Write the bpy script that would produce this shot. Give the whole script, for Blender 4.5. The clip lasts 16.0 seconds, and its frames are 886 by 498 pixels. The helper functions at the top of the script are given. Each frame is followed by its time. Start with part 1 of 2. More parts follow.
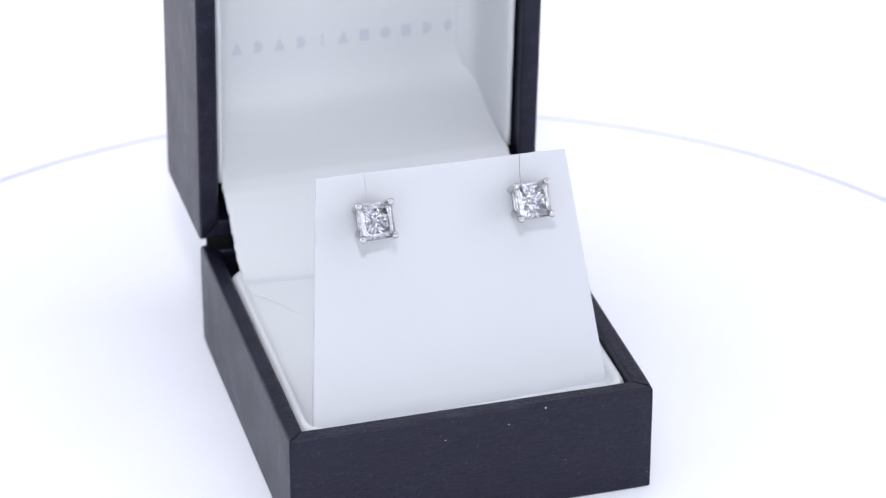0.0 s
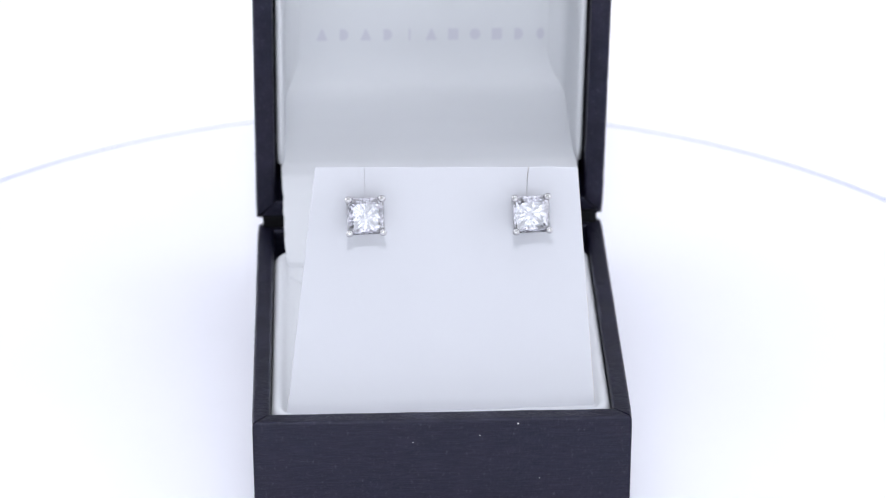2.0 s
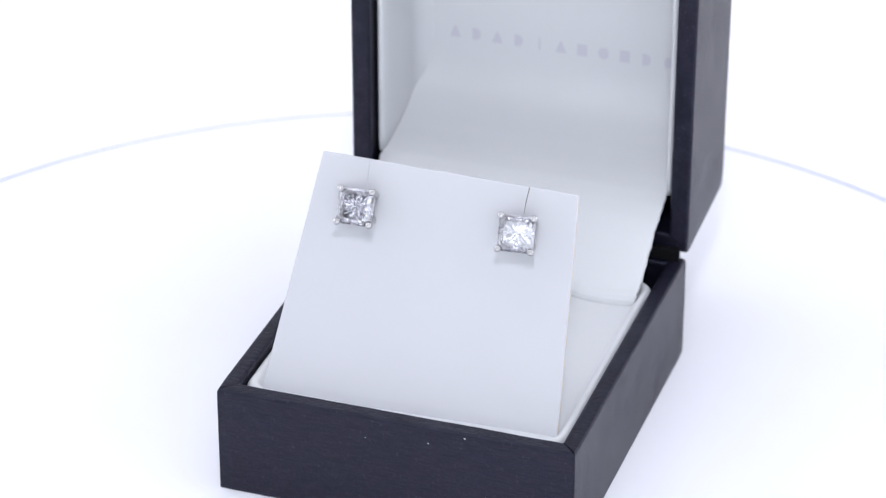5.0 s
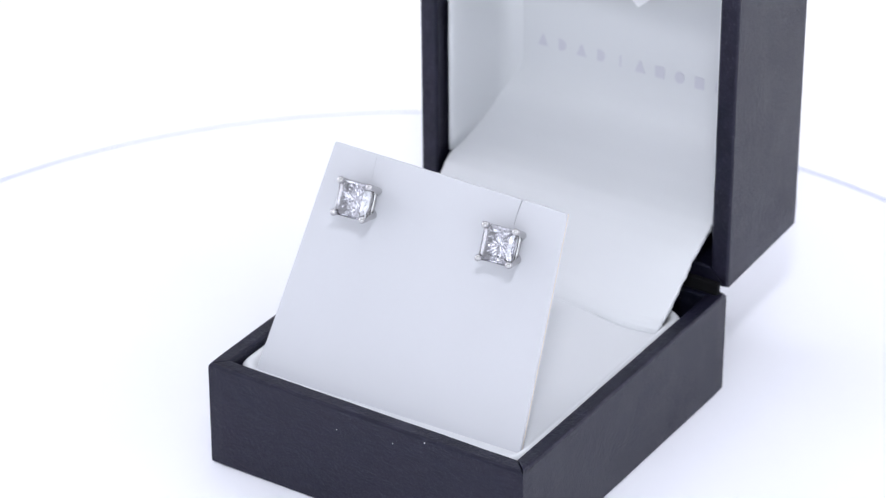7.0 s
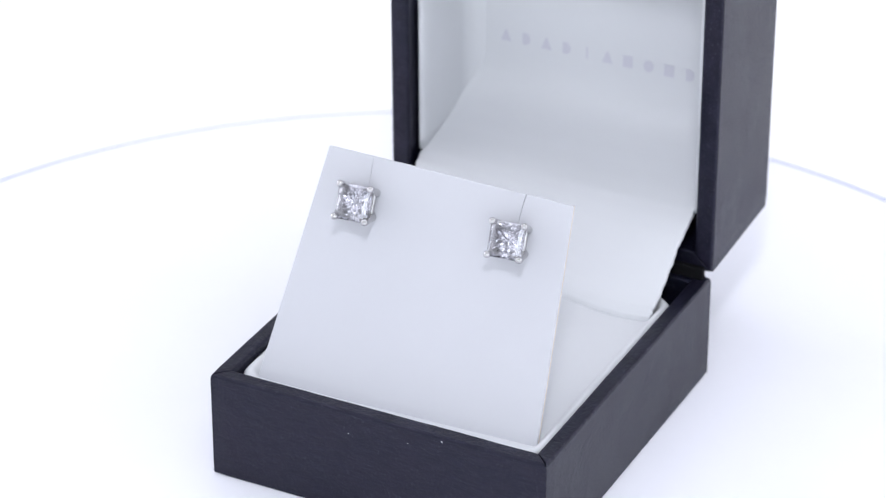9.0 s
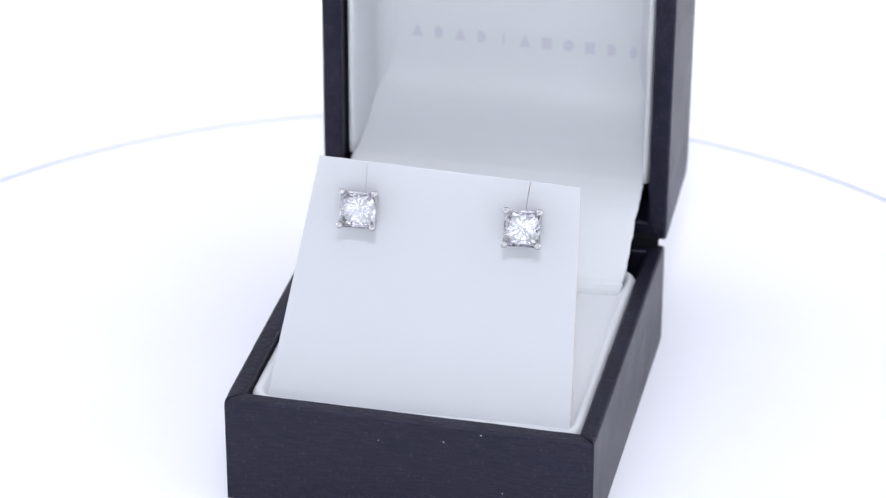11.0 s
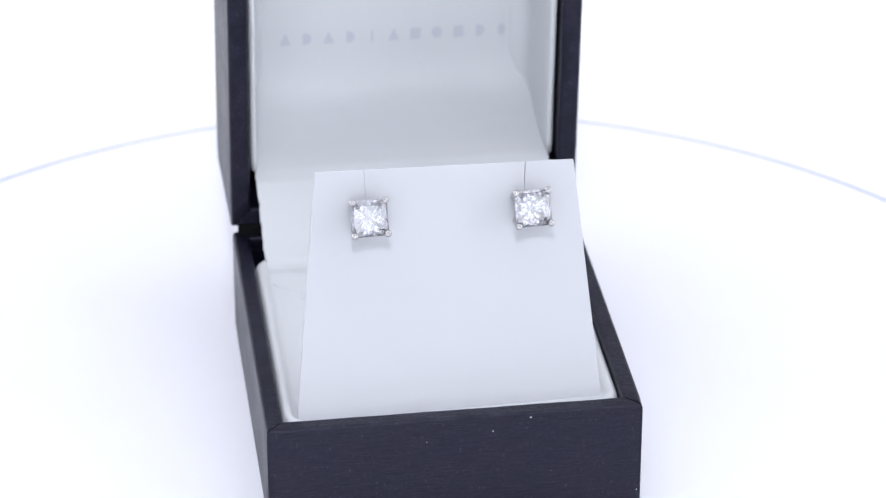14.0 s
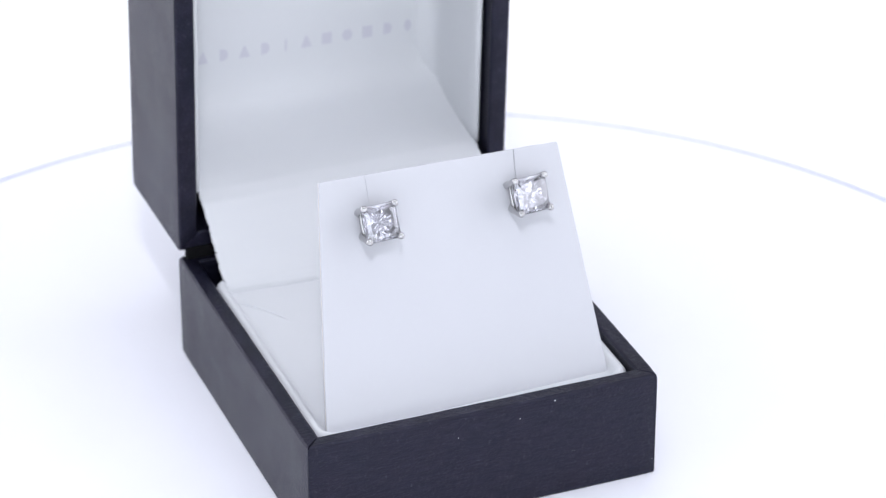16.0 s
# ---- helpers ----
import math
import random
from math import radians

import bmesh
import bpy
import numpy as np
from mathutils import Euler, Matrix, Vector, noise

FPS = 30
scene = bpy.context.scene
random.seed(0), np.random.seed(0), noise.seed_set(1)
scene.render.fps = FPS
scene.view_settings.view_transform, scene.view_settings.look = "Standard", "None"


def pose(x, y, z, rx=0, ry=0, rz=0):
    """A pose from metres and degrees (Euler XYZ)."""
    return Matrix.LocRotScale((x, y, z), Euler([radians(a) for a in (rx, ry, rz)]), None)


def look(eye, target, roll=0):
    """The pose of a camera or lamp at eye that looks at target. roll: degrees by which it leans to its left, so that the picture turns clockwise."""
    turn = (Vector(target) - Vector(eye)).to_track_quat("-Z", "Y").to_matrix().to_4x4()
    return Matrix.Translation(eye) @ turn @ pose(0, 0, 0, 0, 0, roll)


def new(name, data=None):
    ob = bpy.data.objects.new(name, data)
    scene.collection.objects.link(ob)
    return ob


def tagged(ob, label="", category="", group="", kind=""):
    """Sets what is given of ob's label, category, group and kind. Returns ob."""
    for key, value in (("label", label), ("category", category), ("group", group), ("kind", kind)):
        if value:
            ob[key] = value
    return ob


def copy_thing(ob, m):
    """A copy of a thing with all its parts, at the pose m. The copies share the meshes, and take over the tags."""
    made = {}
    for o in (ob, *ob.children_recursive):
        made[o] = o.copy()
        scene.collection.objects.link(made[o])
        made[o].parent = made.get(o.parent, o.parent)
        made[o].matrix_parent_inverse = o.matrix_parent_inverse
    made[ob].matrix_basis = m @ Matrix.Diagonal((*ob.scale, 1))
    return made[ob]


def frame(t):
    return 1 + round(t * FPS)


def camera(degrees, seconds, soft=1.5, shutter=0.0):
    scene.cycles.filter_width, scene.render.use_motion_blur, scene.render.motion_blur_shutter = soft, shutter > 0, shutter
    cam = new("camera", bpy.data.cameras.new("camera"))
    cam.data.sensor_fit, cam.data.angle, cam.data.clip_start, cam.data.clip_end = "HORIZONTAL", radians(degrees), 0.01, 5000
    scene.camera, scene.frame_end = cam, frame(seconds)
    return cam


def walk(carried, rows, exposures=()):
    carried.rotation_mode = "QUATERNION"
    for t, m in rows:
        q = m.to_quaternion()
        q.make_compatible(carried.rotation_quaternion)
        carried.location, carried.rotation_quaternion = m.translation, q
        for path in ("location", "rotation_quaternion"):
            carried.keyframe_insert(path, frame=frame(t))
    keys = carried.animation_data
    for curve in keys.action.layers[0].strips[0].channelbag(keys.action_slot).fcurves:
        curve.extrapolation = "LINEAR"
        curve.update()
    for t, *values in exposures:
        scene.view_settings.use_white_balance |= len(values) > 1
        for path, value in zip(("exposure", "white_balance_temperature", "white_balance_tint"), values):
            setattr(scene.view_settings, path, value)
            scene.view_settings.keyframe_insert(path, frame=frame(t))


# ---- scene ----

# ---- camera: it stands still, the turntable turns ----
EYE = (0.0, -0.4322, 0.2778)
PAN, PITCH = radians(0.5906), radians(-29.2875)
AIM = (EYE[0] + math.sin(PAN) * math.cos(PITCH), EYE[1] + math.cos(PAN) * math.cos(PITCH), EYE[2] + math.sin(PITCH))
cam = camera(15.33, 16.0, soft=1.2)
cam.data.dof.use_dof = True
cam.data.dof.focus_distance = 0.485
cam.data.dof.aperture_fstop = 30.0
walk(cam, [(0.0, look(EYE, AIM)), (16.0, look(EYE, AIM))])

# ---- world and unseen area lamps, added to light the scene all round ----
world = bpy.data.worlds.new("studio")
scene.world = world
world.use_nodes = True
world.node_tree.nodes["Background"].inputs[0].default_value = (0.9, 0.94, 1.0, 1)
world.node_tree.nodes["Background"].inputs[1].default_value = 0.3
scene.view_settings.exposure = -0.38


def area_lamp(name, eye, target, sx, sy, watts, colour):
    data = bpy.data.lights.new(name, "AREA")
    data.shape, data.size, data.size_y, data.energy, data.color = "RECTANGLE", sx, sy, watts, colour
    ob = new(name, data)
    ob.matrix_world = look(eye, target)
    return ob


# the key follows the earrings' shadows; the other lamps are added fill
area_lamp("key_light", (0.0, -0.49, 0.62), (0, 0.0, 0.03), 0.06, 0.05, 2.5, (0.895, 0.91, 1.0))
area_lamp("overhead_light", (0.0, 0.25, 0.88), (0, 0.25, 0.0), 1.0, 0.6, 2.3, (0.905, 0.92, 1.0))
area_lamp("front_light", (0.0, -0.78, 0.28), (0, 0, 0.03), 0.95, 0.45, 4.1, (0.865, 0.92, 1.0))
area_lamp("left_light", (-0.57, 0.24, 0.24), (0, 0, 0.02), 0.6, 0.42, 1.9, (0.915, 0.91, 1.0))
area_lamp("right_light", (0.66, 0.0, 0.30), (0, 0, 0.02), 1.0, 0.5, 2.6, (0.905, 0.912, 1.0))

MM = 0.001


# ---- materials ----
def material(name, colour, rough=0.5, metal=0.0, spec=0.5):
    m = bpy.data.materials.new(name)
    m.use_nodes = True
    b = m.node_tree.nodes["Principled BSDF"]
    b.inputs["Base Color"].default_value = (*colour, 1)
    b.inputs["Roughness"].default_value = rough
    b.inputs["Metallic"].default_value = metal
    b.inputs["Specular IOR Level"].default_value = spec
    return m


def noise_node(m, scale, stretch=(1, 1, 1), detail=4.0, rough=0.55):
    nt = m.node_tree
    co = nt.nodes.new("ShaderNodeTexCoord")
    mp = nt.nodes.new("ShaderNodeMapping")
    mp.inputs["Scale"].default_value = stretch
    n = nt.nodes.new("ShaderNodeTexNoise")
    n.inputs["Scale"].default_value = scale
    n.inputs["Detail"].default_value = detail
    n.inputs["Roughness"].default_value = rough
    nt.links.new(co.outputs["Object"], mp.inputs["Vector"])
    nt.links.new(mp.outputs["Vector"], n.inputs["Vector"])
    return n


def vary_colour(m, n, low, high, a=0.3, b=0.7):
    nt = m.node_tree
    r = nt.nodes.new("ShaderNodeValToRGB")
    r.color_ramp.elements[0].position, r.color_ramp.elements[1].position = a, b
    r.color_ramp.elements[0].color, r.color_ramp.elements[1].color = (*low, 1), (*high, 1)
    nt.links.new(n.outputs["Fac"], r.inputs["Fac"])
    nt.links.new(r.outputs["Color"], nt.nodes["Principled BSDF"].inputs["Base Color"])


def vary_rough(m, n, low, high):
    nt = m.node_tree
    r = nt.nodes.new("ShaderNodeMapRange")
    r.inputs["From Min"].default_value, r.inputs["From Max"].default_value = 0.3, 0.7
    r.inputs["To Min"].default_value, r.inputs["To Max"].default_value = low, high
    nt.links.new(n.outputs["Fac"], r.inputs["Value"])
    nt.links.new(r.outputs["Result"], nt.nodes["Principled BSDF"].inputs["Roughness"])


def relief(m, nodes):
    """Bumps chained one after another: (noise, strength, distance)."""
    nt = m.node_tree
    last = None
    for n, strength, dist in nodes:
        b = nt.nodes.new("ShaderNodeBump")
        b.inputs["Strength"].default_value, b.inputs["Distance"].default_value = strength, dist
        nt.links.new(n.outputs["Fac"], b.inputs["Height"])
        if last:
            nt.links.new(last.outputs["Normal"], b.inputs["Normal"])
        last = b
    nt.links.new(last.outputs["Normal"], nt.nodes["Principled BSDF"].inputs["Normal"])


def leatherette(name):
    m = material(name, (0.015, 0.015, 0.022), 0.5, 0.0, 0.36)
    m.node_tree.nodes["Principled BSDF"].inputs["Specular Tint"].default_value = (0.79, 0.79, 1.0, 1)
    streak = noise_node(m, 1.0, (260, 260, 4200), 6.0, 0.72)
    pebble = noise_node(m, 1350, (1, 1, 1.2), 4.0, 0.7)
    cloud = noise_node(m, 110, (1, 1, 1), 5.0, 0.65)
    nt = m.node_tree
    mix = nt.nodes.new("ShaderNodeMix")
    mix.data_type = "RGBA"
    cols = []
    for n, low, high, a, b in ((streak, (0.001, 0.001, 0.004), (0.026, 0.025, 0.046), 0.42, 0.76), (cloud, (0.001, 0.003, 0.010), (0.008, 0.006, 0.014), 0.3, 0.7)):
        r = nt.nodes.new("ShaderNodeValToRGB")
        r.color_ramp.elements[0].position, r.color_ramp.elements[1].position = a, b
        r.color_ramp.elements[0].color, r.color_ramp.elements[1].color = (*low, 1), (*high, 1)
        nt.links.new(n.outputs["Fac"], r.inputs["Fac"])
        cols.append(r)
    mix.inputs["Factor"].default_value = 0.5
    nt.links.new(cols[0].outputs["Color"], mix.inputs["A"])
    nt.links.new(cols[1].outputs["Color"], mix.inputs["B"])
    fleck = noise_node(m, 2300, (1, 1, 0.45), 2.0, 0.6)
    r = nt.nodes.new("ShaderNodeValToRGB")
    r.color_ramp.elements[0].position, r.color_ramp.elements[1].position = 0.6, 0.74
    r.color_ramp.elements[0].color, r.color_ramp.elements[1].color = (0, 0, 0, 1), (0.024, 0.024, 0.029, 1)
    add = nt.nodes.new("ShaderNodeMix")
    add.data_type, add.blend_type = "RGBA", "ADD"
    add.inputs["Factor"].default_value = 1.0
    nt.links.new(fleck.outputs["Fac"], r.inputs["Fac"])
    nt.links.new(mix.outputs["Result"], add.inputs["A"])
    nt.links.new(r.outputs["Color"], add.inputs["B"])
    nt.links.new(add.outputs["Result"], nt.nodes["Principled BSDF"].inputs["Base Color"])
    vary_rough(m, cloud, 0.33, 0.44)
    relief(m, [(pebble, 1.0, 0.00013), (streak, 0.9, 0.00006), (cloud, 0.4, 0.0003)])
    return m


def white_vinyl(name, colour, grain=3800, soft=180):
    m = material(name, colour, 0.55, 0.0, 0.3)
    fine = noise_node(m, grain, (1, 1, 1), 2.0)
    wave = noise_node(m, soft, (1, 1, 1), 3.0)
    vary_colour(m, wave, tuple(c * 0.985 for c in colour), colour, 0.35, 0.65)
    relief(m, [(fine, 0.12, 0.00004), (wave, 0.08, 0.00025)])
    return m


LEATHER = leatherette("charcoal_leatherette")
# black of hidden panels and threads, and of the hinge gap's shade
INNER_DARK = material("black_paper_and_gap_shade", (0.004, 0.004, 0.005), 0.85, 0.0, 0.15)
CARD_WHITE = white_vinyl("white_card_vinyl", (0.54, 0.549, 0.58), 3800, 60)
LINING = white_vinyl("white_satin_lining", (0.636, 0.65, 0.668), 2600, 60)
BOARD = material("beige_board", (0.62, 0.55, 0.45), 0.8)
FOIL = material("grey_foil", (0.55, 0.55, 0.605), 0.45, 0.1)
# the emblem's foil, its reflected light put into the pale colour
LIT_FOIL = material("lit_foil", (0.93, 0.93, 0.95), 0.3, 0.2)
SPECK = material("white_dust", (0.8, 0.8, 0.8), 0.8)
SILVER = material("polished_white_gold", (0.52, 0.515, 0.515), 0.08, 1.0)
PLATTER = material("matt_white_acrylic", (0.87, 0.88, 0.93), 0.55, 0.0, 0.25)
vary_colour(PLATTER, noise_node(PLATTER, 40, (1, 1, 1), 3.0), (0.865, 0.875, 0.93), (0.88, 0.89, 0.94))
# shadow line round the platter, put into the colour of a thin ring
RIM_SHADE = material("blue_grey_rim_shade", (0.42, 0.455, 0.61), 0.5)
SWEEP = material("white_fabric", (0.94, 0.94, 0.95), 0.9, 0.0, 0.1)
relief(SWEEP, [(noise_node(SWEEP, 900), 0.1, 0.0002)])
# greys of the unseen back and front walls, set by the reflections wanted
DIM = material("unseen_pale_grey", (0.5, 0.5, 0.51), 0.9)
FRONT_GREY = material("unseen_grey_wall", (0.24, 0.24, 0.245), 0.9)

STONE = bpy.data.materials.new("clear_diamond")
STONE.use_nodes = True
nt = STONE.node_tree
nt.nodes.clear()
glass = nt.nodes.new("ShaderNodeBsdfGlass")
glass.inputs["Roughness"].default_value = 0.0
glass.inputs["IOR"].default_value = 2.42
glass.inputs["Color"].default_value = (0.975, 0.975, 1.0, 1)
out = nt.nodes.new("ShaderNodeOutputMaterial")
nt.links.new(glass.outputs[0], out.inputs[0])


# ---- mesh helpers ----
def part(name, bm, mat, parent=None, label="", smooth=False):
    me = bpy.data.meshes.new(name)
    bmesh.ops.recalc_face_normals(bm, faces=bm.faces)
    if smooth:
        for f in bm.faces:
            f.smooth = True
    bm.to_mesh(me)
    bm.free()
    me.materials.append(mat)
    ob = new(name, me)
    if parent:
        ob.parent = parent
    if label:
        ob["label"] = label
    return ob


def place_part(ob, m):
    ob.matrix_basis = m
    return ob


def box_mesh(x0, x1, y0, y1, z0, z1, bevel=0.0, segments=2):
    bm = bmesh.new()
    bmesh.ops.create_cube(bm, size=1.0)
    for v in bm.verts:
        v.co = Vector(((x0 + x1) / 2 + v.co.x * (x1 - x0), (y0 + y1) / 2 + v.co.y * (y1 - y0), (z0 + z1) / 2 + v.co.z * (z1 - z0)))
    if bevel:
        bmesh.ops.bevel(bm, geom=bm.edges[:], offset=bevel, segments=segments, affect="EDGES", profile=0.5)
    return bm


def loft(rings, close_first=True, close_last=True, ring_closed=True):
    """A skin over rings of equally many points."""
    bm = bmesh.new()
    vs = [[bm.verts.new(p) for p in r] for r in rings]
    n = len(rings[0])
    for a, b in zip(vs, vs[1:]):
        for i in range(n if ring_closed else n - 1):
            j = (i + 1) % n
            bm.faces.new((a[i], a[j], b[j], b[i]))
    if close_first:
        bm.faces.new(vs[0])
    if close_last:
        bm.faces.new(vs[-1])
    return bm


def rounded_rect(x0, x1, y0, y1, r, z, steps=6):
    pts = []
    for cx, cy, a in ((x1 - r, y0 + r, -90), (x1 - r, y1 - r, 0), (x0 + r, y1 - r, 90), (x0 + r, y0 + r, 180)):
        for k in range(steps + 1):
            t = radians(a + 90 * k / steps)
            pts.append(Vector((cx + r * math.cos(t), cy + r * math.sin(t), z)))
    return pts


def tube(path, radii, n=10):
    rings = []
    for i, p in enumerate(path):
        d = (Vector(path[min(i + 1, len(path) - 1)]) - Vector(path[max(i - 1, 0)])).normalized()
        q = d.to_track_quat("Z", "Y")
        rings.append([Vector(p) + q @ Vector((radii[i] * math.cos(2 * math.pi * k / n), radii[i] * math.sin(2 * math.pi * k / n), 0)) for k in range(n)])
    return loft(rings)


def mitred_panel(length, thick, high, top_round=0.5 * MM, gap=0.05 * MM):
    """A wall of a wrapped box: outer face at y=0, inner at y=thick, ends cut at 45 degrees, rounded rim."""
    prof = [(0.0, 0.3 * MM), (0.25 * MM, 0.0), (thick, 0.0)]
    for k in range(7):
        t = radians(90 * k / 6)
        prof.append((thick - top_round + top_round * math.cos(t), high - top_round + top_round * math.sin(t)))
    step = 0.0
    for k in range(7):
        t = radians(90 + 90 * k / 6)
        prof.append((step + top_round + top_round * math.cos(t), high - top_round + top_round * math.sin(t)))
    prof += [(0.0, high - 1.5 * MM), (0.0, high * 0.5)]
    cols = 24
    rings = []
    for c in range(cols + 1):
        s = -1 + 2 * c / cols
        ring = []
        for y, z in prof:
            half = length / 2 - y - gap - 0.06 * MM * max(0.0, (z - high + 1.3 * MM) / (1.3 * MM)) - (0.18 * MM if y < 0.7 * MM and z > high - 0.4 * MM else 0.0)
            edge = 0.12 * MM * max(0.0, (abs(s) - 0.99) / 0.01) if y < 0.3 * MM else 0.0
            wob = 0.05 * MM * noise.noise(Vector((s * 9, z * 300, length * 50))) if z > high * 0.8 else 0.0
            ring.append(Vector((s * half, y + edge + wob * 0.6, z + wob)))
        rings.append(ring)
    return loft(rings)


def tray(parent, width, depth, high, wall, drop=0.0):
    """Four mitred walls and a bottom panel."""
    for name, length, m in (("front_panel", width, pose(0, -depth / 2, 0)), ("back_panel", width, pose(0, depth / 2, 0, 0, 0, 180)),
                            ("side_panel", depth, pose(width / 2, 0, 0, 0, 0, 90)), ("side_panel", depth, pose(-width / 2, 0, 0, 0, 0, -90))):
        place_part(part(name, mitred_panel(length, wall, high + drop), LEATHER, parent, smooth=False), pose(0, 0, -drop) @ m)
    part("bottom_panel", box_mesh(-width / 2 + wall, width / 2 - wall, -depth / 2 + wall, depth / 2 - wall, 0.1 * MM - drop, 1.5 * MM), INNER_DARK, parent)


# ---- the light box: floor sheet, and unseen plain walls added to shape the light ----
def sheet(name, x0, x1, y0, y1, z0, z1, mat, label):
    return tagged(part(name, box_mesh(x0, x1, y0, y1, z0, z1), mat), label, name.split("_")[0], kind="structure")


sheet("floor", -0.75, 0.75, -0.9, 0.65, -0.03, -0.006, SWEEP, "white fabric floor of the photo light box")
sheet("wall_back", -0.75, 0.75, 0.65, 0.67, -0.03, 0.9, DIM, "unseen plain pale grey back wall, added to shape the light")
sheet("wall_left", -0.77, -0.75, -0.9, 0.67, -0.03, 0.9, SWEEP, "unseen plain white side wall, added to bounce light")
sheet("wall_right", 0.75, 0.77, -0.9, 0.67, -0.03, 0.9, SWEEP, "unseen plain white side wall, added to bounce light")
sheet("wall_front", -0.77, 0.77, -0.92, -0.9, -0.03, 0.9, FRONT_GREY, "unseen plain grey wall behind the camera, added to darken reflections")
sheet("ceiling", -0.77, 0.77, -0.92, 0.67, 0.9, 0.92, SWEEP, "unseen plain white ceiling, added to bounce light")

# ---- turntable ----
DISC = 0.1171


def make_turntable():
    base = new("turntable")
    tagged(base, "round matt white turntable with a thin pale blue-grey shadow line painted round its edge", "turntable")
    def circle(r, z, n=160):
        return [Vector((r * math.cos(2 * math.pi * k / n), r * math.sin(2 * math.pi * k / n), z)) for k in range(n)]
    part("platter", loft([circle(DISC - 2 * MM, -6 * MM), circle(DISC - 1.1 * MM, -5 * MM), circle(DISC - 1.02 * MM, -5 * MM + 0.01 * MM), circle(DISC - 1.02 * MM, -0.3 * MM), circle(DISC - 1.3 * MM, 0)]), PLATTER, base)
    r = DISC
    # ring coloured as the shadow gap between platter and floor
    part("rim_shade_band", loft([circle(r - 1.0 * MM, -5 * MM), circle(r + 0.5 * MM, -5 * MM), circle(r + 0.7 * MM, -1.2 * MM), circle(r + 0.5 * MM, -0.6 * MM), circle(r - 1.0 * MM, -0.4 * MM), circle(r - 1.0 * MM, -5 * MM)], False, False), RIM_SHADE, base, "pale blue-grey band painted as the shadow line at the edge")
    return base


turntable = make_turntable()

# ---- jewellery box ----
W, D, H, LIDH, WALL = 56.4 * MM, 61.6 * MM, 17.5 * MM, 24 * MM, 2.7 * MM
SINK = 0.35 * MM
LEAN = radians(1.9)


def make_box():
    box = new("jewellery_box")
    tagged(box, "open charcoal leatherette jewellery box with white lining", "jewellery box")
    base = new("base")
    base.parent = box
    tray(base, W, D, H, WALL, SINK)
    # white pad with a soft raised lip, set inside the rim
    x, y0, y1 = W / 2 - WALL - 0.05 * MM, -D / 2 + WALL - 0.1 * MM, 23.4 * MM
    rings = []
    for inset, z, r in ((0, 1.6, 3.4), (0, 15.2, 3.4), (0.15, 16.0, 3.3), (0.5, 16.5, 3.1), (0.9, 16.65, 2.8), (1.4, 16.5, 2.4), (1.8, 16.0, 2.1), (2.1, 15.45, 1.7), (2.7, 15.1, 1.2)):
        i = inset * MM
        rings.append(rounded_rect(-x + i, x - i, y0 + i, y1 - i, r * MM, z * MM))
    part("base_pad", loft(rings), LINING, base, "soft white pad with a rounded raised border", smooth=True)
    fold = [Vector((-23.0 + 6.2 * s, 16.8 - 8.6 * s + 1.2 * math.sin(3.1 * s), 15.12)) * MM for s in [k / 12 for k in range(13)]]
    part("fold", tube(fold, [0.02 * MM + 0.26 * MM * math.sin(math.pi * min(1, k / 12 + 0.05)) for k in range(13)], 6), LINING, base, smooth=True)
    for px, pz, s in ((11.2, 16.7, 0.14), (5.55, 14.75, 0.10), (-4.4, 13.7, 0.08), (27.6, 2.4, 0.09), (14.5, 7.0, 0.06)):
        bm = bmesh.new()
        bmesh.ops.create_icosphere(bm, subdivisions=1, radius=0.75 * s * MM)
        for v in bm.verts:
            v.co.x *= 1.4
            v.co.y *= 0.5
        place_part(part("dust_speck", bm, SPECK, base, "white speck of dust"), pose(px * MM, -D / 2 - 0.01 * MM, pz * MM, 0, 20, 0))

    # lid, hinged at the back and tipped a little past upright to the front
    lid = new("lid")
    lid.parent = box
    sn, cs = math.sin(LEAN), math.cos(LEAN)
    oy = 30.4 * MM - sn * D / 2 + cs * LIDH
    oz = 18.35 * MM + cs * D / 2 + sn * LIDH
    lid.matrix_basis = pose(26 * MM, 30.4 * MM, 18.35 * MM, 0, 0.62, 1.0) @ pose(-26 * MM, -30.4 * MM, 0) @ pose(0, oy, oz - 18.35 * MM, 90 + math.degrees(LEAN))
    tray(lid, W + 0.4 * MM, D, LIDH, WALL + 0.5 * MM)
    xi = W / 2 - WALL - 0.65 * MM
    low, high = -D / 2 + 8.9 * MM, D / 2 - WALL - 0.05 * MM
    for s in (-1, 1):
        prof = [(0, 3.7), (0, LIDH / MM - 2.9), (-0.25, LIDH / MM - 2.45), (-0.6, LIDH / MM - 2.3), (-0.9, LIDH / MM - 2.5), (-1.1, LIDH / MM - 3.1), (-1.3, LIDH / MM - 5), (-1.5, 12), (-1.5, 8), (-1.65, 6.7), (-2.1, 5.6), (-2.8, 4.8), (-3.8, 4.05), (-5.0, 3.3), (-5.0, 3.2)]
        rows = []
        for k in range(21):
            yy = low + (high - low) * k / 20
            bulge = 0.12 * noise.noise(Vector((k * 0.35, s * 3, 1)))
            rows.append([Vector((s * (xi + (px + (bulge if px < -0.1 else 0)) * MM), yy, pz * MM)) for px, pz in prof])
        part("side_lining", loft(rows), LINING, lid, smooth=True)
    part("top_lining", box_mesh(-xi + 1.5 * MM, xi - 1.5 * MM, high - 1.5 * MM, high, 3.7 * MM, LIDH - 0.5 * MM, 0.4 * MM), LINING, lid)
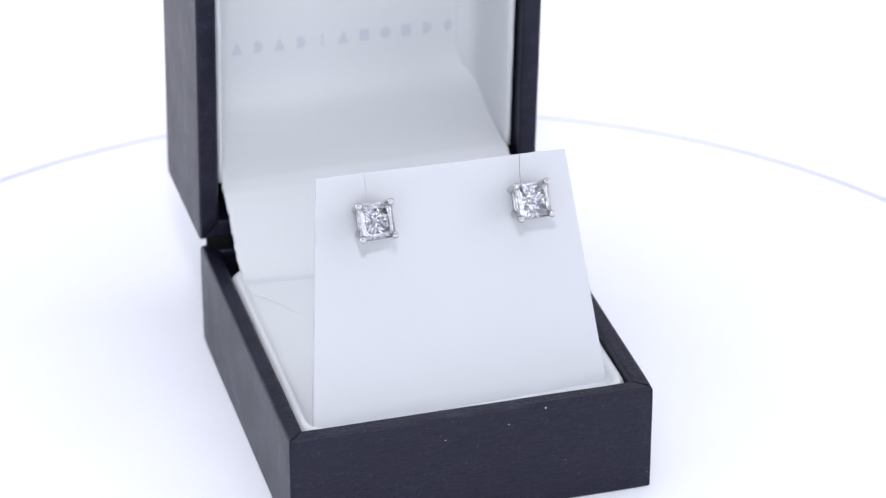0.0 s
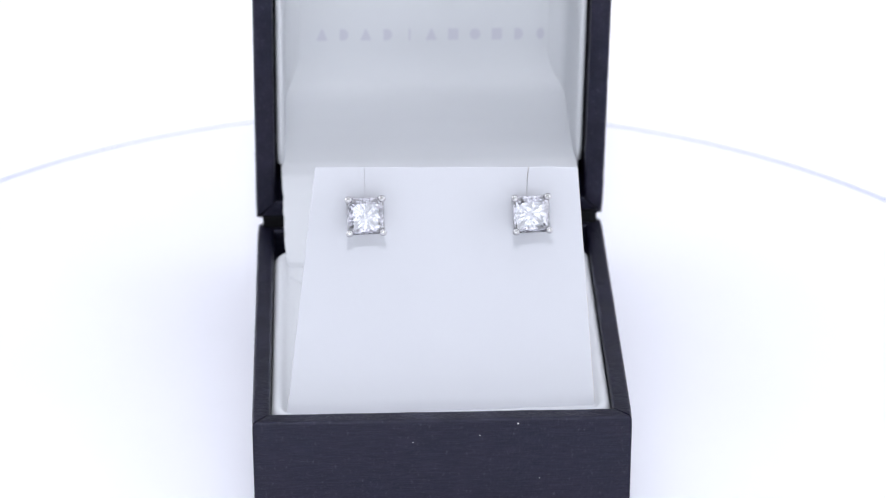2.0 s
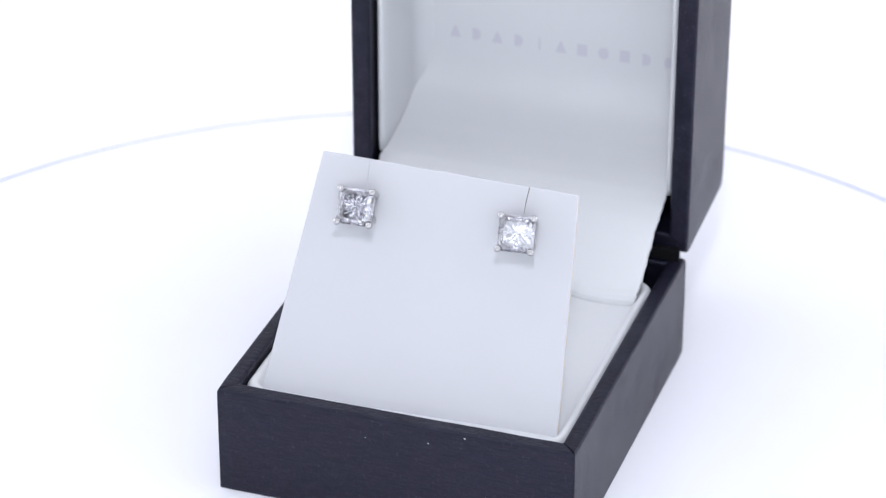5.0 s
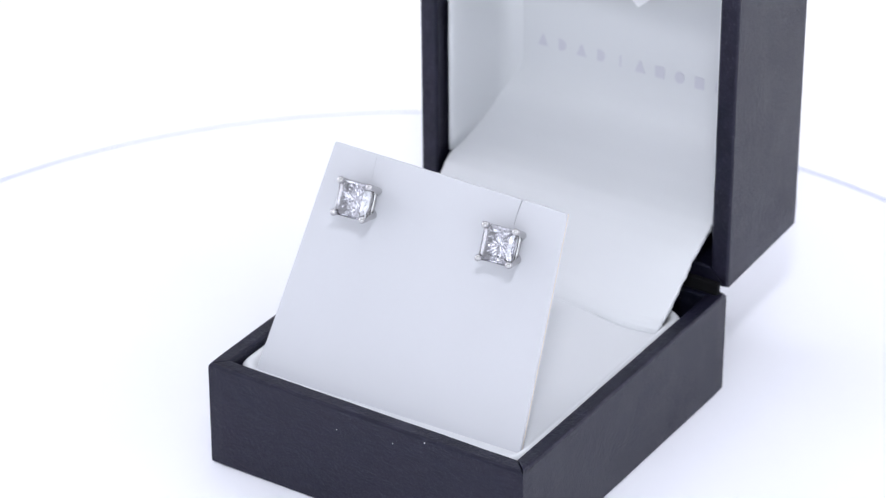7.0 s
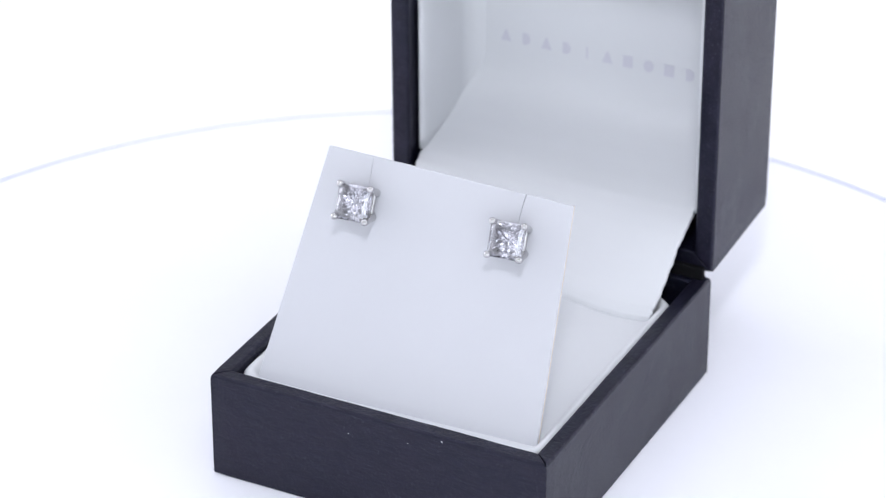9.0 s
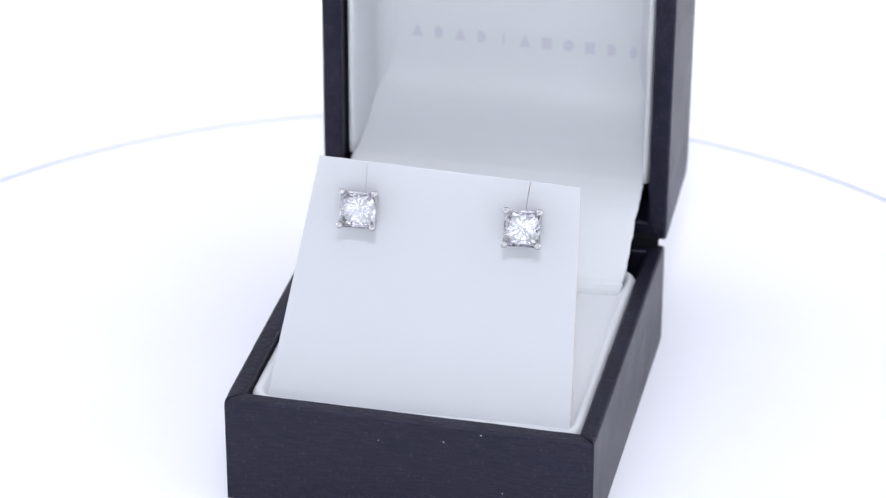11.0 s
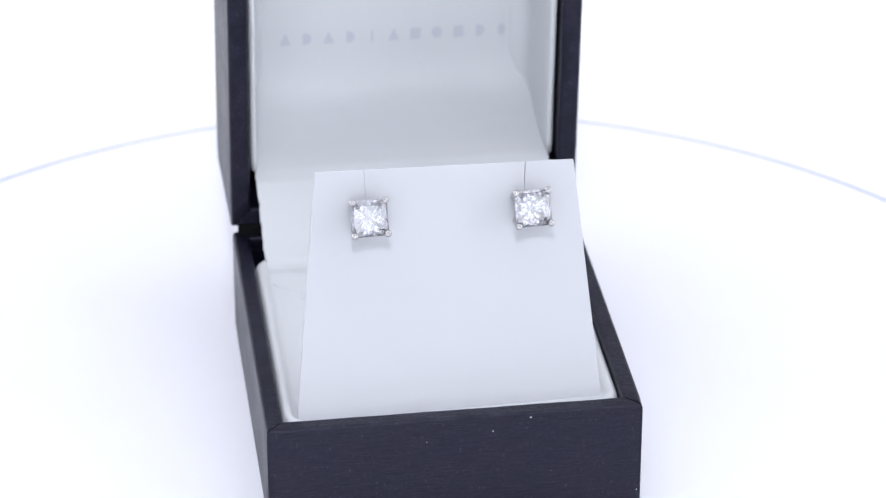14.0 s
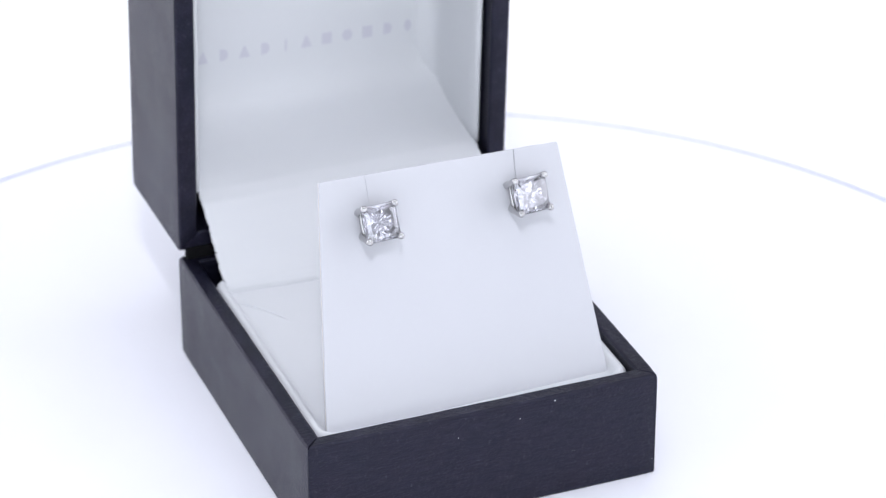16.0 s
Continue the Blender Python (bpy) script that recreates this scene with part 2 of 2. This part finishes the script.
    # dust on the lid's side, in the box's space
    for py, pz, r in ((39.8, 36.25, 0.085), (30.6, 36.1, 0.07)):
        bm = bmesh.new()
        bmesh.ops.create_icosphere(bm, subdivisions=1, radius=r * MM)
        place_part(part("dust_speck", bm, SPECK, lid, "white speck of dust"), lid.matrix_basis.inverted() @ pose(28.05 * MM, py * MM, pz * MM))
    # lining strip that runs from the lid over the hinge down to the pad
    path = [(49.9 - (z - 28) * 0.033, z) for z in (77, 70, 62, 54, 48, 44, 41, 38.6)]
    path += [(49.3, 36.6), (48.7, 34.6), (47.5, 33.0), (45.6, 31.8), (42.4, 30.6), (38.6, 29.5), (35.2, 28.7), (32.3, 27.8), (30.0, 26.6), (27.9, 25.0), (25.6, 22.8), (23.4, 20.4), (21.4, 18.4), (20.0, 17.3), (19.3, 16.5), (18.9, 15.9), (18.75, 15.4), (18.7, 14.95)]
    rows = []
    cols = 32
    fine_path = [(path[0], 0.0)]
    for k, (p, q) in enumerate(zip(path, path[1:])):
        n = 5 if q[0] < 41 else 1
        fine_path += [((p[0] + (q[0] - p[0]) * j / n, p[1] + (q[1] - p[1]) * j / n), k + j / n) for j in range(1, n + 1)]
    for (py, pz), i in fine_path:
        i -= 13
        torn = (0.3 * noise.noise(Vector((i * 1.7, 3, 9))) + 0.28 * noise.noise(Vector((i * 6.1, 1, 4)))) if py < 33 else 0.0
        half = 24.0 if py > 33 else 24.3 - 0.09 * max(0, i) + torn
        up, down = [], []
        for c in range(cols + 1):
            s = 0.988 * (-1 + 2 * (c - 1) / (cols - 2)) if 0 < c < cols else (-1.0 if c == 0 else 1.0)
            sag = 0.65 * s * min(1, max(0, (pz - 24) / 8)) + (1.4 * max(0, -s) - 2.2 * math.exp(-((s - 0.75) / 0.4) ** 2)) * min(1, max(0, (i - 3) / 4)) + (0.2 * noise.noise(Vector((s * 2.2, i * 0.4, 5))) if pz < 36 else 0)
            up.append(Vector((s * half, py + sag, pz)) * MM)
            down.append(Vector((s * half, py + sag + (0.5 if i > 2 or pz > 29 else 0), pz - (0.7 if pz < 36 else 0))) * MM)
        rows.append(up + down[::-1])
    lining = part("lining", loft(rows), LINING, box, "white lining of the lid, running down over the hinge", smooth=True)
    # plain marks where the maker's mark is printed
    at = pose(0.5 * MM, 49.42 * MM, 42.3 * MM, 0, 1.2, 1.5) @ pose(0, 0, 0, 91.9)
    wedge = [(-0.95, -1.05), (0.95, -1.05), (0.14, 1.05), (-0.14, 1.05)]
    oval = [(0.9 * math.cos(2 * math.pi * k / 16), 1.05 * math.sin(2 * math.pi * k / 16)) for k in range(16)]
    half_oval = [(-0.7, -1.05)] + [(-0.1 + 0.85 * math.cos(radians(a)), 1.05 * math.sin(radians(a))) for a in range(-90, 91, 20)] + [(-0.7, 1.05)]
    block = [(-0.85, -1.05), (0.85, -1.05), (0.85, 1.05), (-0.85, 1.05)]
    bar = [(-0.16, -1.05), (0.16, -1.05), (0.16, 1.05), (-0.16, 1.05)]
    slim = [(0.7 * x, y) for x, y in oval]
    for k, outline in enumerate((wedge, half_oval, wedge, half_oval, bar, wedge, block, oval, block, half_oval, slim)):
        cx = -17.7 + 3.62 * k
        rim = [(cx + x, y) for x, y in outline]
        bm = loft([[Vector((x, y, z)) * MM for x, y in rim] for z in (-0.05, 0.04)])
        place_part(part("printed_mark", bm, FOIL, lining, "plain grey foil mark"), at)
    shape = ((-2.6, 2.4), (0, 0), (2.6, 2.4), (1.4, 3.8), (-1.4, 3.8))
    bm = loft([[Vector((a * MM, b * MM, z * MM)) for a, b in shape] for z in (-0.05, 0.04)])
    place_part(part("printed_emblem", bm, LIT_FOIL, lining, "plain foil emblem, painted pale as if catching light"), pose(0.4 * MM, 49.08 * MM, 52.9 * MM, 0, 1.2, 1.5) @ pose(0, 0, 0, 91.9))
    rnd = random.Random(5)
    for k in range(9):
        side = -1 if k < 6 else 1
        y = 22.5 + 1.3 * (k % 6) + rnd.uniform(-0.6, 0.6)
        p = Vector((side * 24.1, y, 17.6 + (y - 21.0) * 1.02))
        q = p + Vector((-side * rnd.uniform(0.05, 0.25), rnd.uniform(-0.3, 0.3), rnd.uniform(0.0, 0.35)))
        part("thread", tube([p * MM, (p + q) / 2 * MM, q * MM], [0.14 * MM, 0.12 * MM, 0.05 * MM], 6), INNER_DARK, lining, "short black frayed thread")
    # added black block: gives the hinge gap its shade, stops light through it
    part("hinge_gap_shade", box_mesh(-W / 2 + 0.9 * MM, W / 2 - 0.9 * MM, D / 2 - 1.7 * MM, D / 2 - 0.6 * MM, H - 3 * MM, H + 2.0 * MM, 0.2 * MM), INNER_DARK, box, "black strip standing in for the shaded hinge gap")
    return box


box = make_box()

# ---- earring card: a white flap that stands up from the pad ----
CX = Vector((math.cos(radians(2.2)), math.sin(radians(2.2)), 0))
CU = Vector((0.036, 0.447, 0.894))
CU = (CU - CX * CU.dot(CX)).normalized()
CN = CX.cross(CU)
CARD = Matrix((( CX.x, CU.x, CN.x, -0.1 * MM), (CX.y, CU.y, CN.y, -24.6 * MM), (CX.z, CU.z, CN.z, 14.75 * MM), (0, 0, 0, 1)))


def card_outline(inset=0.0, slits=True):
    """Trapezoid with rounded foot corners and two slits cut from the top edge."""
    low, tl, tr = 23.4, (-17.6, 37.65), (21.8, 36.35)
    i = inset
    pts = []
    for k in range(6):
        t = radians(180 + 18 * k)
        pts.append((-low + i + 0.6 + 0.6 * math.cos(t), 0.6 * math.sin(t) - 2.0))
    for k in range(6):
        t = radians(270 + 18 * k)
        pts.append((low - i - 0.6 + 0.6 * math.cos(t), 0.6 * math.sin(t) - 2.0))
    def top(u):
        rough = 0.09 * noise.noise(Vector((u * 14, 2, 0))) + 0.06 * noise.noise(Vector((u * 45, 7, 0)))
        return tl[0] + (tr[0] - tl[0]) * u, tl[1] + (tr[1] - tl[1]) * u - i + rough
    a, b = top(1.0), top(0.0)
    pts += [(a[0] - i, a[1] - 0.2), (a[0] - i - 0.15, a[1])]
    for u, w, deep, bend, along in ((0.812, 0.06, 4.6, 0.4, (0.97, 0.94, 0.91, 0.88, 0.85)), (0.187, 0.022, 4.4, 0.05, [0.77 - 0.03 * k for k in range(19)])):
        pts += [top(v) for v in along]
        x, y = top(u)
        if slits:
            cut = [(x - bend * (1 - (1 - f) ** 2), y - deep * f, w * (1 - 0.5 * f)) for f in (0.0, 0.12, 0.25, 0.5, 0.75, 1.0)]
            pts += [(a + c, b) for a, b, c in cut] + [(a - c, b) for a, b, c in reversed(cut)]
    pts += [top(v) for v in (0.15, 0.12, 0.09, 0.06, 0.03)]
    pts += [(b[0] + i + 0.15, b[1]), (b[0] + i, b[1] - 0.2)]
    return pts


def twist(bm):
    """The upper corner on the side of the faint slit bends a little to the front."""
    for k in range(1, 12):
        for co, no in ((Vector((0, (-2 + 3.3 * k) * MM, 0)), Vector((0, 1, 0))), (Vector(((-23.4 + 3.9 * k) * MM, 0, 0)), Vector((1, 0, 0)))):
            bmesh.ops.bisect_plane(bm, geom=bm.verts[:] + bm.edges[:] + bm.faces[:], plane_co=co, plane_no=no)
    for v in bm.verts:
        side = max(0.0, (21.8 * MM - v.co.x) / (39.4 * MM))
        v.co.z += 1.65 * MM * min(1.1, side) * max(0.0, v.co.y / (37.6 * MM)) ** 1.4
    return bm


def make_card():
    card = new("earring_card")
    tagged(card, "white vinyl earring card with two slits, leaning in the box", "earring card")
    for name, z0, z1 in (("front_layer", -0.435, 0.0), ("back_layer", -1.0, -0.565)):
        o, o2 = card_outline(0.0, z1 == 0.0), card_outline(0.1, z1 == 0.0)
        # only the outer face of each layer has a softened rim
        outlines = (o, o, o, o2) if z1 == 0.0 else (o2, o, o, o)
        rings = [[Vector((x, y, z)) * MM for x, y in line] for line, z in zip(outlines, (z0, z0 + 0.08, z1 - 0.08, z1))]
        part(name, twist(loft(rings)), CARD_WHITE, card)
    core = [(x + (0.07 + 0.04 * noise.noise(Vector((y * 3, 1, 2))) if x > 0 else 0.0), y - (0.02 if y > 30 else 0.0)) for x, y in card_outline(0.0, False)]
    part("core", twist(loft([[Vector((x, y, z)) * MM for x, y in core] for z in (-0.57, -0.43)])), BOARD, card, "thin beige cardboard core")
    return card


card = make_card()


# ---- stud earrings ----
def stone_mesh():
    """Square cut: a clipped square table, two rows of crown facets, and fans of narrow facets from each corner down to the culet."""
    bm = bmesh.new()
    rnd = random.Random(7)

    def vert(x, y, z):
        return bm.verts.new(Vector((1.03 * x, 1.03 * y, z)) * MM)

    def spin(p, k):
        c, s = ((1, 0), (0, 1), (-1, 0), (0, -1))[k % 4]
        return p[0] * c - p[1] * s, p[0] * s + p[1] * c, p[2]

    a, cut, rim, low = 2.66, 0.16, 4.46, 4.34
    table, top_mid, crown_corner, girdle_l, girdle_r, girdle_m = [], [], [], [], [], []
    under_l, under_r = [], []
    for k in range(4):
        table += [vert(*spin((1.72, -1.25, 5.0), k)), vert(*spin((1.82, 0.0, 5.0), k)), vert(*spin((1.72, 1.25, 5.0), k))]
        crown_corner.append(vert(*spin((2.08, 2.08, 4.8), k)))
        top_mid.append([vert(*spin((2.3, y, 4.8), k)) for y in (-0.95, 0.95)])
        girdle_l.append(vert(*spin((a, -a + cut, rim), k)))
        girdle_m.append(vert(*spin((a, 0.0, rim), k)))
        girdle_r.append(vert(*spin((a, a - cut, rim), k)))
        under_l.append(vert(*spin((a, -a + cut, low), k)))
        under_r.append(vert(*spin((a, a - cut, low), k)))
    bm.faces.new(table)
    face = lambda *v: bm.faces.new(v)
    for k in range(4):
        tl, tm, tr = table[3 * k:3 * k + 3]
        nl = table[(3 * k + 3) % 12]
        ml, mr = top_mid[k]
        c0, c1 = crown_corner[k - 1], crown_corner[k]
        gl, gm, gr = girdle_l[k], girdle_m[k], girdle_r[k]
        for f in ((tl, c0, ml), (tl, ml, tm), (tm, ml, mr), (tm, mr, tr), (tr, mr, c1), (tr, c1, nl), (c0, gl, ml), (ml, gl, gm), (ml, gm, mr), (mr, gm, gr), (mr, gr, c1), (c1, gr, girdle_l[(k + 1) % 4])):
            face(*f)
    # the fan steepens from 39 degrees at the culet to 62 at the girdle
    steps, x, z = [(a, low)], a, low
    rungs = 6
    for j in range(rungs - 1):
        z -= (a / rungs) * math.tan(radians(62 - 23 * j / (rungs - 1)))
        x -= a / rungs
        steps.append((x, z))
    culet = vert(0, 0, z - (a / rungs) * math.tan(radians(39)))
    across = 5
    for k in range(4):
        ul, ur, nl = under_l[k], under_r[k], under_l[(k + 1) % 4]
        face(girdle_l[k], ul, ur, girdle_r[k], girdle_m[k])
        face(girdle_r[k], ur, nl, girdle_l[(k + 1) % 4])
        last = None
        for j, (x, z) in enumerate(steps):
            # each rung: a row of points across the side
            w = 0.5 * x
            rung = [vert(*spin((x + rnd.uniform(-0.08, 0.08), y + rnd.uniform(-0.13, 0.13), z + rnd.uniform(-0.11, 0.11)), k)) if j else vert(*spin((x, y, z), k)) for y in [w * (2 * q / (across - 1) - 1) for q in range(across)]]
            if last is not None:
                for p, q in ((p, p + 1) for p in range(across - 1)):
                    if (j + p) % 2:
                        face(last[p], last[q], rung[p])
                        face(last[q], rung[q], rung[p])
                    else:
                        face(last[p], last[q], rung[q])
                        face(last[p], rung[q], rung[p])
                face(ul, last[0], rung[0])
                face(ur, rung[-1], last[-1])
            last = rung
        for p in range(across - 1):
            face(last[p], last[p + 1], culet)
        face(ul, last[0], culet)
        face(ur, culet, last[-1])
        face(ur, nl, culet)
    bmesh.ops.remove_doubles(bm, verts=bm.verts[:], dist=0.001 * MM)
    return bm


def prong_path(sx, sy):
    return [Vector((sx * a, sy * a, z)) * MM for a, z in ((1.5, 0.3), (1.85, 0.6), (2.02, 1.4), (2.15, 2.6), (2.4, 3.7), (2.49, 4.5), (2.49, 4.95))]


def square_ring(half, z, r):
    rings = []
    n = 48
    for k in range(n + 1):
        t = 2 * math.pi * k / n
        c, s = math.cos(t), math.sin(t)
        e = (abs(c) ** 5 + abs(s) ** 5) ** (-1 / 5)
        p, o = Vector((half * e * c, half * e * s, z)), Vector((c, s, 0))
        rings.append([(p + o * (r * math.cos(a)) + Vector((0, 0, 1.3 * r * math.sin(a)))) * MM for a in [2 * math.pi * j / 8 for j in range(8)]])
    return loft(rings, False, False)


def make_earring():
    ear = new("stud_earring")
    tagged(ear, "square-cut diamond stud earring in four polished prongs", "earring", group="pair of earrings on the card")
    part("stone", stone_mesh(), STONE, ear, "clear square-cut diamond")
    for sx in (-1, 1):
        for sy in (-1, 1):
            prong = part("prong", tube(prong_path(sx, sy), [0.6 * MM, 0.62 * MM, 0.55 * MM, 0.48 * MM, 0.45 * MM, 0.47 * MM, 0.45 * MM], 14), SILVER, ear, smooth=True)
            bm = bmesh.new()
            bmesh.ops.create_uvsphere(bm, u_segments=14, v_segments=10, radius=0.57 * MM)
            place_part(part("prong_tip", bm, SILVER, prong, smooth=True), pose(sx * 2.48 * MM, sy * 2.48 * MM, 4.95 * MM))
    part("gallery_rail", square_ring(2.12, 3.1, 0.24), SILVER, ear, smooth=True)
    part("lower_rail", square_ring(1.75, 1.0, 0.36), SILVER, ear, smooth=True)
    part("post", tube([Vector((0, 0, -6)) * MM, Vector((0, 0, 1.0)) * MM], [0.4 * MM, 0.4 * MM], 12), SILVER, ear, smooth=True)
    part("clasp", tube([Vector((0, 0, z)) * MM for z in (-3.2, -3.0, -1.4, -1.2)], [1.6 * MM, 2.2 * MM, 2.2 * MM, 1.6 * MM], 18), SILVER, ear, "polished earring back", smooth=True)
    return ear


def earring_pose(x, y, z, yaw, lean, roll=0.0):
    """The centre of the prong tips in the box's space; the setting points out along its own z."""
    m = pose(x * MM, y * MM, z * MM, 0, 0, yaw) @ pose(0, 0, 0, 90 - lean) @ pose(0, 0, 0, 0, 0, roll)
    return m @ pose(0, 0, -4.95 * MM)


EAR_A = earring_pose(-10.85, -16.7, 44.4, 3.0, 26.0)
EAR_B = earring_pose(13.8, -15.3, 43.5, 5.0, 26.0, 90.0)
earring = make_earring()
other_earring = copy_thing(earring, EAR_B)


# ---- motion: the turntable turns at a steady pace and back again ----
AXIS_TO_BOX = pose(3.7 * MM, 10.8 * MM, 0)


def turn(t):
    return -37.3074 + 6.9398 * abs(t - 7.5743)


def motions():
    times = [0.0] + [0.5 * k for k in range(1, 15)] + [7.3, 7.4, 7.5, 7.5667, 7.6333, 7.7, 7.8] + [0.5 * k for k in range(16, 33)]
    for thing, local in ((turntable, pose(0, 0, -SINK)), (box, AXIS_TO_BOX), (card, AXIS_TO_BOX @ CARD), (earring, AXIS_TO_BOX @ EAR_A), (other_earring, AXIS_TO_BOX @ EAR_B)):
        walk(thing, [(t, pose(0, 0, 0, 0, 0, turn(t)) @ local) for t in times])


motions()
